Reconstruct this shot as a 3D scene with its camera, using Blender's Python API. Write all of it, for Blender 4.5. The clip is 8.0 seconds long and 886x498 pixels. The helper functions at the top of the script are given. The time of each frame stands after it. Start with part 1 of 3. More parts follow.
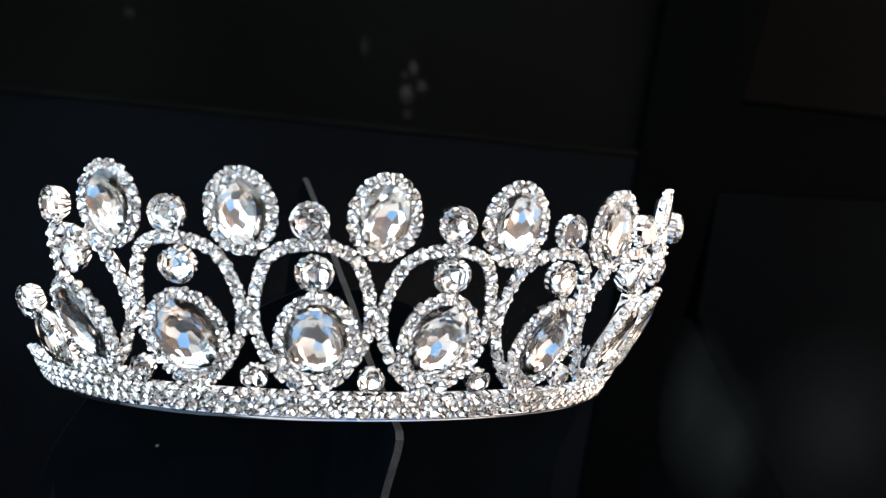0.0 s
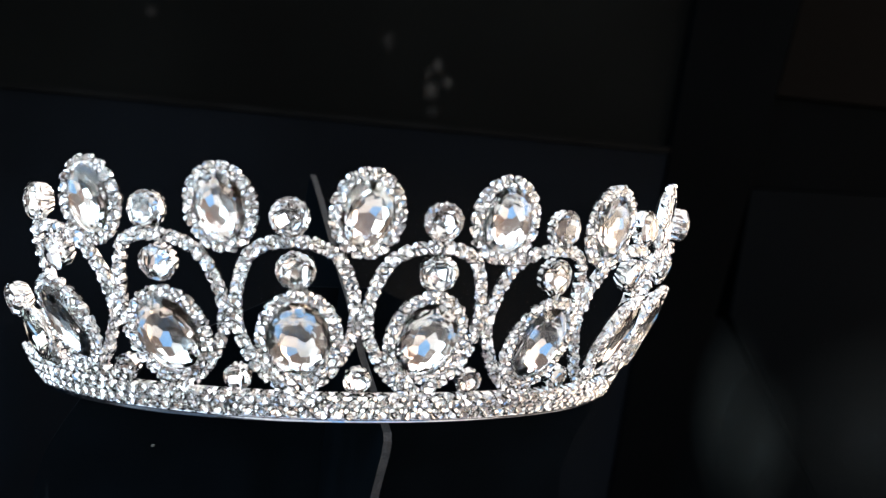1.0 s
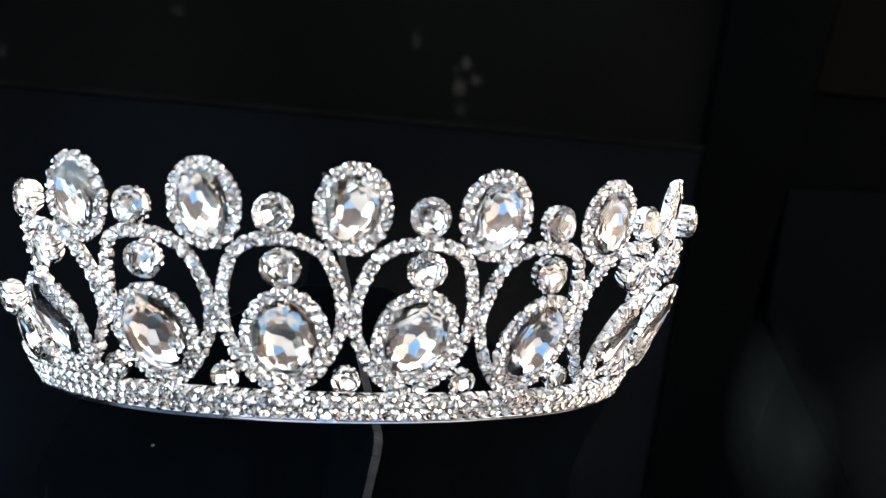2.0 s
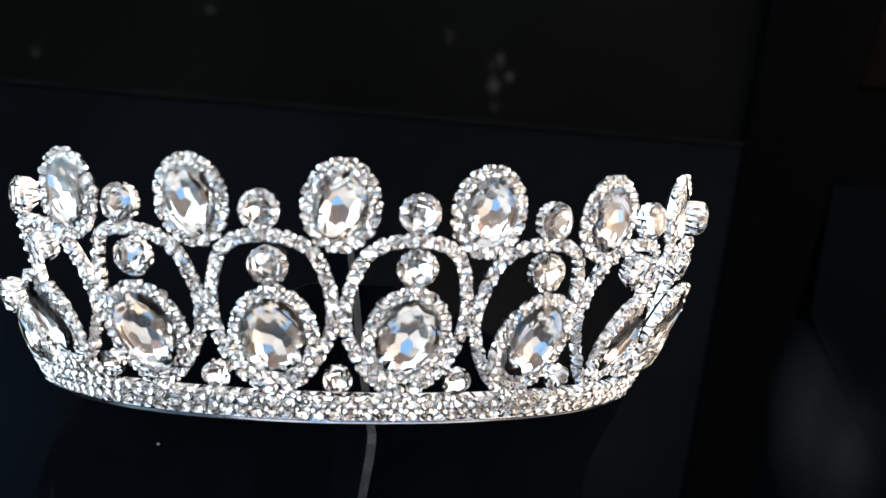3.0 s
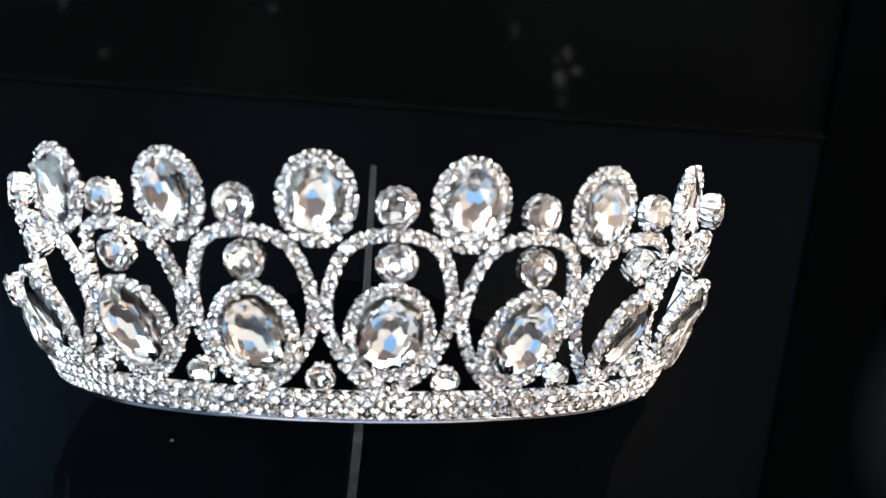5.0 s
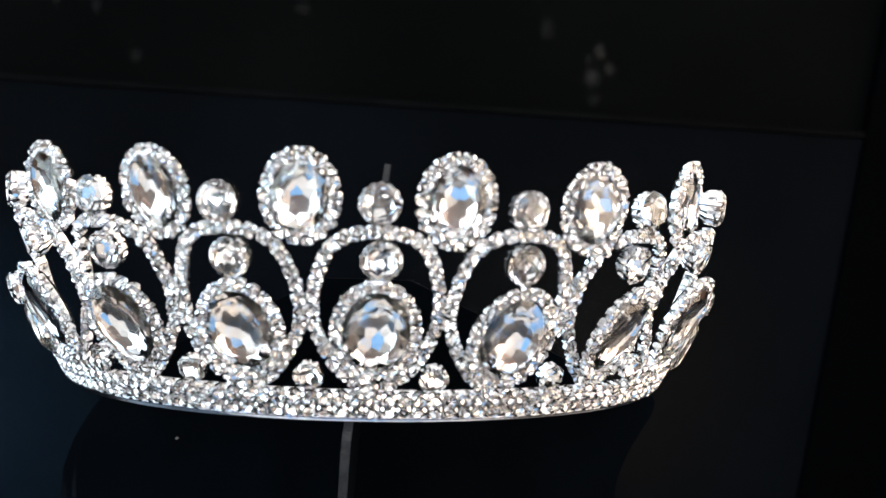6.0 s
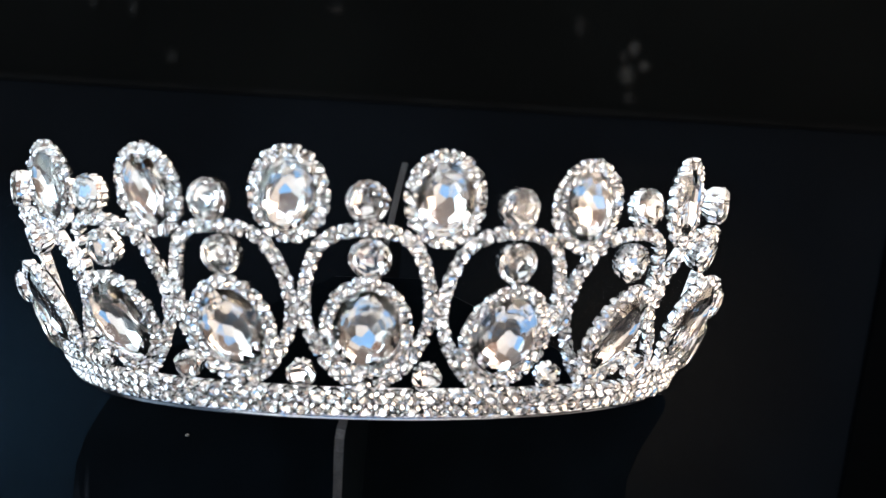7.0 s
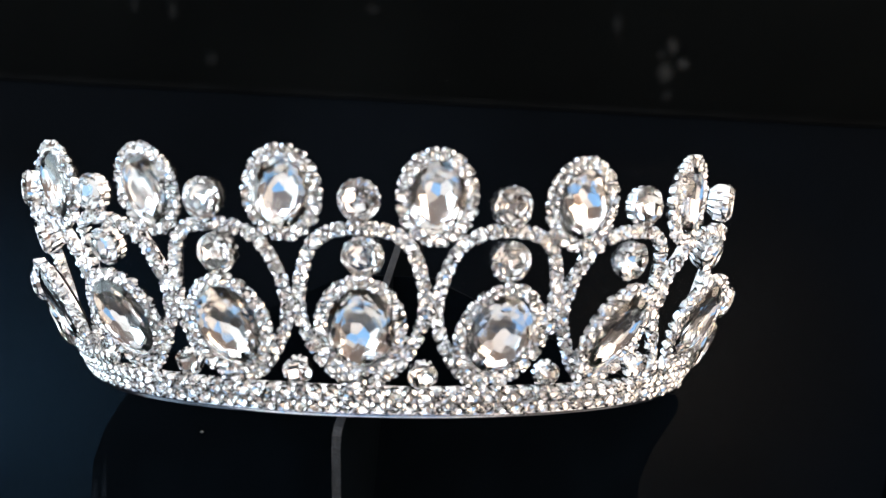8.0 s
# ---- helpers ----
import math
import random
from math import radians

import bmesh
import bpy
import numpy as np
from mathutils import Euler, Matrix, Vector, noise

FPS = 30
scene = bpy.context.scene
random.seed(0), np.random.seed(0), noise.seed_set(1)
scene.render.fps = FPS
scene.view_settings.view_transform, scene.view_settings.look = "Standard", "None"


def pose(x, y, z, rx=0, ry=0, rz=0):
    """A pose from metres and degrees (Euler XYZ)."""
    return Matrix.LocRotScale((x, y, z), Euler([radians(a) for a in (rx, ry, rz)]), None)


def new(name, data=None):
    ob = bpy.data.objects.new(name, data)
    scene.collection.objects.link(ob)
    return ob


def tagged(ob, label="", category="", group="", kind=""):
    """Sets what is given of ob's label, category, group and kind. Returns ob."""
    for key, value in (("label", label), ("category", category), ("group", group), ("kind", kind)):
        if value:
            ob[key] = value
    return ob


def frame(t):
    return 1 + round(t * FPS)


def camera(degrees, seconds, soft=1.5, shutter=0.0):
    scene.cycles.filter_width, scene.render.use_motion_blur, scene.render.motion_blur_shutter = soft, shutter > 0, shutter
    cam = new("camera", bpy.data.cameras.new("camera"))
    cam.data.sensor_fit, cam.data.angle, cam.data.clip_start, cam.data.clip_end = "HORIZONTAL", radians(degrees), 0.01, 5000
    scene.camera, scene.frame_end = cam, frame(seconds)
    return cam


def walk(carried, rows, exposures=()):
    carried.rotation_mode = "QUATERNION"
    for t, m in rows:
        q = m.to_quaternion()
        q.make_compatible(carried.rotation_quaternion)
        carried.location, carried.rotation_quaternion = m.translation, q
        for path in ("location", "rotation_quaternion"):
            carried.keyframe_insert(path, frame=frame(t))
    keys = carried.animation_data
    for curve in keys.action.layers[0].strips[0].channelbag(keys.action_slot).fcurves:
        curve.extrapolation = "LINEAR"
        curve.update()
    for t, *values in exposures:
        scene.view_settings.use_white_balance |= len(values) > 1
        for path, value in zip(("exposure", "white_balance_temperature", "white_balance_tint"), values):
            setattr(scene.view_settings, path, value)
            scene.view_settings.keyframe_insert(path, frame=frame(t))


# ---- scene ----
cam = camera(40.1, 8.0, soft=1.15)
cam.data.dof.use_dof, cam.data.dof.focus_distance, cam.data.dof.aperture_fstop = True, 0.322, 17.0
METRES, EYE, TILT, LEAN, TURN = 0.13, 0.2, -0.75, -2.25, 0.0
ROWS = [
    (0.0, 0.0, 0.0, 0.0, 0.0, 0.0, -0.0),
    (0.5, 0.06, 0.0335, -0.0038, 1.22, 0.02, 0.02),
    (1.0, 0.1163, 0.0652, -0.0055, 2.45, -0.01, 0.02),
    (1.5, 0.1722, 0.096, -0.0097, 3.71, 0.02, 0.04),
    (3.0, 0.3444, 0.1849, -0.0192, 7.99, 0.07, 0.11),
    (3.5, 0.4018, 0.2146, -0.0206, 9.51, 0.03, 0.12),
    (4.0, 0.4543, 0.2411, -0.0236, 10.94, 0.05, 0.13),
    (4.5, 0.5055, 0.2661, -0.025, 12.28, 0.03, 0.15),
    (6.0, 0.6767, 0.3419, -0.0364, 16.55, 0.16, 0.2),
    (6.5, 0.7301, 0.364, -0.0386, 17.97, 0.17, 0.21),
    (7.0, 0.7878, 0.387, -0.0402, 19.49, 0.16, 0.22),
    (7.5, 0.8452, 0.4087, -0.0425, 21.05, 0.17, 0.23),
    (8.0, 0.9004, 0.4291, -0.0455, 22.6, 0.21, 0.25),
]
walk(cam, [(t, pose(0, 0, EYE, TILT, LEAN, TURN) @ pose(METRES * x, METRES * y, METRES * z, 90 + pitch, roll, yaw)) for t, x, y, z, yaw, pitch, roll in ROWS])
scene.view_settings.exposure = 0.89

# The display stands in a frame of its own: x to its right, -y to its front, z up from the table, origin under the tiara.
TURNED = 21.10
SHOW = pose(-0.0349, 0.3825, 0, 0, 0, TURNED)
RIM = 0.1531  # height of the tiara's lower rim above the table

# ---- world and light ----
world = bpy.data.worlds.new("sky")
scene.world = world
world.use_nodes = True
sky = world.node_tree.nodes.new("ShaderNodeTexSky")
sky.sky_type, sky.sun_disc, sky.sun_elevation, sky.sun_rotation = "NISHITA", False, radians(38), radians(200)
world.node_tree.links.new(sky.outputs[0], world.node_tree.nodes["Background"].inputs[0])
world.node_tree.nodes["Background"].inputs[1].default_value = 0.12

FLOOR = -0.75
ROOM_X, ROOM_FRONT, ROOM_BACK, ROOM_H = 1.6, -1.9, 0.75, 1.75  # half width; y of the window wall and of the far wall; ceiling


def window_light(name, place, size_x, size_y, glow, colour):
    """An added lamp in an unseen window's opening, as daylight; glow is its radiance."""
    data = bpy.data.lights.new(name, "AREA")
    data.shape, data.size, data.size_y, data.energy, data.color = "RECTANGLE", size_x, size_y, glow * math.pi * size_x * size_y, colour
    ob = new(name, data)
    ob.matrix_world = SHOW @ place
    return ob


# windows, unseen and added to light the stones: centre along the wall, sill, head, half width; glow and colour of the
# lamp standing for bright ground outside, then for the sky over it
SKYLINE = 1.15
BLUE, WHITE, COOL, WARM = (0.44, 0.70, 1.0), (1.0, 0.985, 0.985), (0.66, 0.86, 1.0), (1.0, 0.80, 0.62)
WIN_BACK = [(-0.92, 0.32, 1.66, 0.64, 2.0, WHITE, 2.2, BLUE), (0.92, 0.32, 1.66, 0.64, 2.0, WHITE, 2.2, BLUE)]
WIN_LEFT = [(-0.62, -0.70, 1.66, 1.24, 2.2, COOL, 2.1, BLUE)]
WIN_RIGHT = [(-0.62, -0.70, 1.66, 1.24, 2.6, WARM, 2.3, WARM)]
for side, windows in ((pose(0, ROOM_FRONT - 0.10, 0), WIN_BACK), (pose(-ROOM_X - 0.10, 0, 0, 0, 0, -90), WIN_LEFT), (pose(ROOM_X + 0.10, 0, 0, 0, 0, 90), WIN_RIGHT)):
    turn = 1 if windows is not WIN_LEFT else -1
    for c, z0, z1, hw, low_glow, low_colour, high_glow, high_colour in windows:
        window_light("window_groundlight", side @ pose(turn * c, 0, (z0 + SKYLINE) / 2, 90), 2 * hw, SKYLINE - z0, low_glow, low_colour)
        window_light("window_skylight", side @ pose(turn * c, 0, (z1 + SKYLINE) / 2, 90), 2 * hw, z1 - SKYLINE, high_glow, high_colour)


# ---- materials ----
def material(name, colour, rough=0.5, metal=0.0, spec=0.5, noise_scale=0.0, amount=0.0, bump=0.0, stretch=(1, 1, 1)):
    m = bpy.data.materials.new(name)
    m.use_nodes = True
    n, l = m.node_tree.nodes, m.node_tree.links
    b = n["Principled BSDF"]
    b.inputs["Base Color"].default_value = (*colour, 1)
    b.inputs["Roughness"].default_value = rough
    b.inputs["Metallic"].default_value = metal
    b.inputs["Specular IOR Level"].default_value = spec
    if noise_scale:
        co = n.new("ShaderNodeTexCoord")
        mp = n.new("ShaderNodeMapping")
        mp.inputs["Scale"].default_value = stretch
        l.new(co.outputs["Object"], mp.inputs[0])
        fine, broad = n.new("ShaderNodeTexNoise"), n.new("ShaderNodeTexNoise")
        for tex, s, d in ((fine, noise_scale, 6), (broad, noise_scale * 0.13, 3)):
            tex.inputs["Scale"].default_value, tex.inputs["Detail"].default_value = s, d
            l.new(mp.outputs[0], tex.inputs["Vector"])
        mix = n.new("ShaderNodeMath")
        mix.operation = "MULTIPLY"
        l.new(fine.outputs[0], mix.inputs[0])
        l.new(broad.outputs[0], mix.inputs[1])
        ramp = n.new("ShaderNodeMapRange")
        ramp.inputs["From Min"].default_value, ramp.inputs["From Max"].default_value = 0.1, 0.42
        ramp.inputs["To Min"].default_value, ramp.inputs["To Max"].default_value = 1 - amount, 1 + amount
        l.new(mix.outputs[0], ramp.inputs[0])
        tint = n.new("ShaderNodeVectorMath")
        tint.operation = "SCALE"
        tint.inputs[0].default_value = colour
        l.new(ramp.outputs[0], tint.inputs["Scale"])
        l.new(tint.outputs[0], b.inputs["Base Color"])
        rr = n.new("ShaderNodeMapRange")
        rr.inputs["To Min"].default_value, rr.inputs["To Max"].default_value = max(0.02, rough * 0.6), min(1, rough * 1.3)
        l.new(broad.outputs[0], rr.inputs[0])
        l.new(rr.outputs[0], b.inputs["Roughness"])
        if bump:
            bp = n.new("ShaderNodeBump")
            bp.inputs["Strength"].default_value, bp.inputs["Distance"].default_value = bump, 0.001
            l.new(fine.outputs[0], bp.inputs["Height"])
            l.new(bp.outputs[0], b.inputs["Normal"])
    return m


def crystal_material(name, colour):
    m = bpy.data.materials.new(name)
    m.use_nodes = True
    n, l = m.node_tree.nodes, m.node_tree.links
    n.remove(n["Principled BSDF"])
    g = n.new("ShaderNodeBsdfGlass")
    g.inputs["IOR"].default_value, g.inputs["Roughness"].default_value = 1.57, 0.0
    info, ramp = n.new("ShaderNodeObjectInfo"), n.new("ShaderNodeMix")
    ramp.data_type = "RGBA"
    ramp.inputs["A"].default_value, ramp.inputs["B"].default_value = (*colour, 1), (colour[0], colour[1] * 0.985, colour[2] * 0.95, 1)
    l.new(info.outputs["Random"], ramp.inputs["Factor"])
    l.new(ramp.outputs["Result"], g.inputs["Color"])
    l.new(g.outputs[0], n["Material Output"].inputs[0])
    return m


CRYSTAL = crystal_material("clear_crystal", (1.0, 1.0, 1.0))
FOIL = material("silver_foil", (0.91, 0.91, 0.91), 0.06, 1.0)
THIN_FOIL = material("thin_silver_foil", (0.97, 0.97, 0.97), 0.13, 1.0)
SILVER = material("silver_plate", (0.95, 0.95, 0.95), 0.24, 1.0, noise_scale=900, amount=0.06)
STEEL = material("polished_steel", (0.64, 0.67, 0.74), 0.14, 1.0, noise_scale=500, amount=0.1)
ACRYLIC = material("black_acrylic", (0.0011, 0.0019, 0.0028), 0.6, spec=0.008, noise_scale=60, amount=0.4)
DULL_EDGE = material("dull_cut_edge", (0.0022, 0.0026, 0.0032), 0.6, spec=0.03, noise_scale=400, amount=0.4)
CUT_EDGE = material("frosted_cut_edge", (0.028, 0.029, 0.031), 0.6, spec=0.15, noise_scale=1600, amount=0.5, bump=0.3)
BOARD_LOW = material("blue_black_board", (0.0014, 0.0021, 0.0032), 0.7, spec=0.015, noise_scale=12, amount=0.5)
BOARD_HIGH = material("black_board", (0.00125, 0.00148, 0.00145), 0.7, spec=0.012, noise_scale=10, amount=0.5)
BOARD_SIDE = material("charcoal_panel", (0.00065, 0.0011, 0.0016), 0.6, spec=0.006, noise_scale=7, amount=0.5)
BOARD_BROWN = material("brown_black_panel", (0.0012, 0.0010, 0.0009), 0.7, spec=0.008, noise_scale=7, amount=0.5)
BLACK_GAP = material("black_post", (0.0005, 0.0007, 0.0009), 0.8, spec=0.006, noise_scale=9, amount=0.4)
LEDGE = material("dusty_ledge", (0.0018, 0.0020, 0.0021), 0.8, spec=0.02, noise_scale=45, amount=0.7)
DUST = material("pale_dust", (0.10, 0.10, 0.095), 0.9, spec=0.1, noise_scale=300, amount=0.5)
PAINT = material("white_wall_paint", (0.86, 0.85, 0.84), 0.8, noise_scale=5, amount=0.05)
DARK_REFLECTED = material("dark_reflected_wood", (0.15, 0.115, 0.10), 0.5, noise_scale=16, amount=0.35, stretch=(8, 8, 1))
BLUE_REFLECTED = material("blue_reflected_cloth", (0.20, 0.44, 0.80), 0.9, noise_scale=120, amount=0.2, bump=0.4)
CEILING = material("white_ceiling_paint", (0.86, 0.86, 0.85), 0.9, noise_scale=4, amount=0.03)
LAMINATE = material("black_laminate", (0.012, 0.012, 0.014), 0.12, spec=0.4, noise_scale=30, amount=0.3)
WOOD = material("oak_wood", (0.33, 0.20, 0.11), 0.4, noise_scale=14, amount=0.4, stretch=(1, 12, 12))
STONE = material("pale_polished_stone", (0.72, 0.69, 0.66), 0.12, spec=0.5, noise_scale=9, amount=0.2)
FRAME_WOOD = material("brown_stained_wood", (0.24, 0.115, 0.065), 0.45, noise_scale=20, amount=0.35, stretch=(1, 1, 8))


# ---- mesh helpers ----
def mesh_from(name, bm, materials):
    me = bpy.data.meshes.new(name)
    bm.to_mesh(me)
    bm.free()
    for m in materials if isinstance(materials, (list, tuple)) else [materials]:
        me.materials.append(m)
    return me


def thing(name, label, category, group="", kind="", m=None):
    return_ob = new(name)
    return_ob.matrix_world = m if m else SHOW
    return_ob.empty_display_size = 0.02
    return tagged(return_ob, label, category, group, kind)


def part(name, bm, materials, parent, label="", m=None):
    ob = new(name, bm if isinstance(bm, bpy.types.Mesh) else mesh_from(name, bm, materials))
    ob.parent = parent
    if m is not None:
        ob.matrix_basis = m
    return tagged(ob, label)


def structure(name, bm, materials, label, category):
    ob = new(name, mesh_from(name, bm, materials))
    ob.matrix_world = SHOW
    return tagged(ob, label, category, kind="structure")


def box(bm, x0, x1, y0, y1, z0, z1, bevel=0.0):
    made = bmesh.ops.create_cube(bm, size=1, matrix=Matrix.Translation(((x0 + x1) / 2, (y0 + y1) / 2, (z0 + z1) / 2)) @ Matrix.Diagonal((x1 - x0, y1 - y0, z1 - z0, 1)))
    if bevel:
        edges = {e for v in made["verts"] for e in v.link_edges}
        bmesh.ops.bevel(bm, geom=list(edges), offset=bevel, segments=2, affect="EDGES", profile=0.5)
    return bm


def tube(bm, points, radius, sides=6):
    """A closed-ended round bar along points."""
    rings = []
    for i, p in enumerate(points):
        a, b = points[max(0, i - 1)], points[min(len(points) - 1, i + 1)]
        d = (b - a).normalized()
        u = d.orthogonal().normalized() if not rings else (last - d * last.dot(d)).normalized()
        last = u
        v = d.cross(u)
        rings.append([bm.verts.new(p + radius * (u * math.cos(2 * math.pi * k / sides) + v * math.sin(2 * math.pi * k / sides))) for k in range(sides)])
    for r0, r1 in zip(rings, rings[1:]):
        for k in range(sides):
            bm.faces.new((r0[k], r0[(k + 1) % sides], r1[(k + 1) % sides], r1[k]))
    bm.faces.new(rings[0][::-1])
    bm.faces.new(rings[-1])


def add_mesh(bm, me, m):
    """Adds a copy of a mesh, moved by m."""
    old = len(bm.verts)
    bm.from_mesh(me)
    bm.verts.ensure_lookup_table()
    bmesh.ops.transform(bm, matrix=m, verts=bm.verts[old:])


# ---- room ----
def wall_with_openings(bm, length0, length1, z0, z1, openings):
    """Boxes, 0.2 m deep in -y, that leave the openings (centre, sill, head, half width) free."""
    x = length0
    for c, s, h, w, *_ in sorted(openings):
        box(bm, x, c - w, -0.2, 0, z0, z1)
        box(bm, c - w, c + w, -0.2, 0, z0, s)
        box(bm, c - w, c + w, -0.2, 0, h, z1)
        x = c + w
    box(bm, x, length1, -0.2, 0, z0, z1)
    return bm


# Unseen wall, kept dark brown to put dark reflections into the crystals.
bm = wall_with_openings(bmesh.new(), -ROOM_X - 0.2, ROOM_X + 0.2, FLOOR, ROOM_H, WIN_BACK)
bmesh.ops.translate(bm, vec=(0, ROOM_FRONT, 0), verts=bm.verts)
structure("wall_south", bm, DARK_REFLECTED, "unseen dark brown wood-panelled wall with two window openings, added for dark reflections", "wall")
bm = wall_with_openings(bmesh.new(), ROOM_FRONT, ROOM_BACK, FLOOR, ROOM_H, WIN_LEFT)
bmesh.ops.transform(bm, matrix=pose(-ROOM_X, 0, 0, 0, 0, 90) @ Matrix.Diagonal((1, -1, 1, 1)), verts=bm.verts)
bmesh.ops.reverse_faces(bm, faces=bm.faces)
structure("wall_west", bm, PAINT, "white painted wall with one window opening", "wall")
bm = wall_with_openings(bmesh.new(), ROOM_FRONT, ROOM_BACK, FLOOR, ROOM_H, WIN_RIGHT)
bmesh.ops.transform(bm, matrix=pose(ROOM_X, 0, 0, 0, 0, 90), verts=bm.verts)
structure("wall_east", bm, PAINT, "white painted wall with one window opening", "wall")
structure("wall_north", box(bmesh.new(), -ROOM_X - 0.2, ROOM_X + 0.2, ROOM_BACK, ROOM_BACK + 0.2, FLOOR, ROOM_H), PAINT, "plain white painted wall behind the display", "wall")
structure("floor", box(bmesh.new(), -ROOM_X - 0.2, ROOM_X + 0.2, ROOM_FRONT - 0.2, ROOM_BACK + 0.2, FLOOR - 0.1, FLOOR), STONE, "pale polished stone floor", "floor")
structure("ceiling", box(bmesh.new(), -ROOM_X - 0.2, ROOM_X + 0.2, ROOM_FRONT - 0.2, ROOM_BACK + 0.2, ROOM_H, ROOM_H + 0.1), CEILING, "plain white ceiling", "ceiling")


# Unseen; added only to give the crystals light blue reflections.
rug = new("rug", mesh_from("rug", box(bmesh.new(), -0.45, 0.55, -1.60, -0.90, 0, 0.01, 0.004), BLUE_REFLECTED))
rug.matrix_world = SHOW @ pose(0, 0, FLOOR)
tagged(rug, "unseen plain light blue rug, added for blue reflections in the crystals", "rug")


# Added window, out of view; its bars break up the stones' reflections.
def window(name, place, z0, z1, hw):
    ob = thing(name, "unseen brown-stained wooden window with crossing bars, added round the lamps", "window", kind="structure", m=SHOW @ place)
    bm = bmesh.new()
    for x0, x1, a, b in ((-hw, -hw + 0.05, z0, z1), (hw - 0.05, hw, z0, z1), (-hw + 0.05, hw - 0.05, z0, z0 + 0.05), (-hw + 0.05, hw - 0.05, z1 - 0.05, z1)):
        box(bm, x0, x1, -0.08, -0.03, a, b, 0.004)
    part("window_frame", bm, FRAME_WOOD, ob)
    for x in (-hw / 3, hw / 3):
        part("mullion", box(bmesh.new(), x - 0.03, x + 0.03, -0.078, -0.032, z0 + 0.05, z1 - 0.05, 0.003), FRAME_WOOD, ob)
    for z in (z0 + 0.45 * (z1 - z0) / 1.8, z0 + 0.9 * (z1 - z0) / 1.8, z0 + 1.35 * (z1 - z0) / 1.8):
        part("transom", box(bmesh.new(), -hw + 0.05, hw - 0.05, -0.0755, -0.0345, z - 0.03, z + 0.03, 0.003), FRAME_WOOD, ob)
    part("window_sill", box(bmesh.new(), -hw - 0.03, hw + 0.03, -0.02, 0.05, z0 - 0.03, z0, 0.005), FRAME_WOOD, ob)


for i, (cx, z0, z1, hw, *_) in enumerate(WIN_BACK):
    window("window_%d" % (i + 1), pose(cx, ROOM_FRONT, 0), z0, z1, hw)
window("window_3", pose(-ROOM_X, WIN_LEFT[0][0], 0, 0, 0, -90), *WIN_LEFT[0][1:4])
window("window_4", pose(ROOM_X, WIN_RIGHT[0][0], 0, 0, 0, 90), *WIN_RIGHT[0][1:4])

# ---- table and display backing ----
table = thing("table", "black laminate table with oak legs under the display", "table")
part("tabletop", box(bmesh.new(), -0.8, 0.8, -0.17, 0.42, -0.035, 0, 0.004), LAMINATE, table)
for sx in (-0.74, 0.74):
    for sy in (-0.12, 0.36):
        part("leg", box(bmesh.new(), sx - 0.03, sx + 0.03, sy - 0.03, sy + 0.03, FLOOR, -0.035, 0.004), WOOD, table)

BACK = 0.285
backing = thing("display_backing", "dull black two-part display backing board on the table", "display board")


def slab(outline, y0, y1):
    """A board in the xz plane between two depths, from its outline; heights count from the tiara's rim."""
    bm = bmesh.new()
    front = [bm.verts.new((x, y0, RIM + z)) for x, z in outline]
    back = [bm.verts.new((x, y1, RIM + z)) for x, z in outline]
    bm.faces.new(front)
    bm.faces.new(back[::-1])
    for i in range(len(outline)):
        j = (i + 1) % len(outline)
        bm.faces.new((front[j], front[i], back[i], back[j]))
    bmesh.ops.recalc_face_normals(bm, faces=bm.faces)
    return bm


def post_left(z, gap=0.0):
    return (0.2595 + 0.152 * z + gap, z)


def post_right(z, gap=0.0):
    return (0.3105 + 0.262 * z + gap, z)


FOOT, TOP = -RIM, 0.467


def split(x, up=0.0):
    """A place on the slightly sloping line where the two boards meet."""
    return (x, 0.106 - 0.030 * (x - 0.03) + up)


SPLIT_X = 0.2755  # where that line meets the post
part("lower_board", slab([(-0.75, FOOT), post_left(FOOT, -0.001), split(SPLIT_X - 0.002), split(-0.75)], BACK, BACK + 0.02), BOARD_LOW, backing, "blue-black lower board")
part("ledge", slab([split(-0.75, 0.0002), split(SPLIT_X - 0.002, 0.0002), split(SPLIT_X - 0.0015, 0.0033), split(-0.75, 0.0033)], BACK - 0.002, BACK + 0.02), LEDGE, backing, "dusty grey edge strip")
part("upper_board", slab([split(-0.75, 0.0035), split(SPLIT_X - 0.0015, 0.0035), post_left(TOP, -0.001), (-0.75, TOP)], BACK + 0.004, BACK + 0.024), BOARD_HIGH, backing, "black upper board")
part("rear_sheet", box(bmesh.new(), -0.75, 0.78, BACK + 0.032, BACK + 0.040, 0, 0.62), BLACK_GAP, backing)
part("post", slab([post_left(FOOT), post_right(FOOT, -0.001), post_right(TOP, -0.001), post_left(TOP)], BACK - 0.002, BACK + 0.03), BLACK_GAP, backing, "deep black slanting post")
part("side_panel", slab([(0.3215, 0.001), (0.4160, FOOT), (0.78, FOOT), (0.78, 0.080), post_right(0.080, 0.001)], BACK, BACK + 0.02), BOARD_SIDE, backing, "charcoal side panel with a slanting lower edge")
part("lower_flap", slab([post_right(0.0, 0.001), post_right(FOOT, 0.001), (0.4140, FOOT), (0.3195, -0.001)], BACK + 0.003, BACK + 0.02), BOARD_SIDE, backing, "charcoal flap under the side panel")
part("side_rail", slab([post_right(0.081, 0.001), (0.78, 0.081), (0.78, 0.128), post_right(0.138, 0.001)], BACK + 0.004, BACK + 0.02), BLACK_GAP, backing)
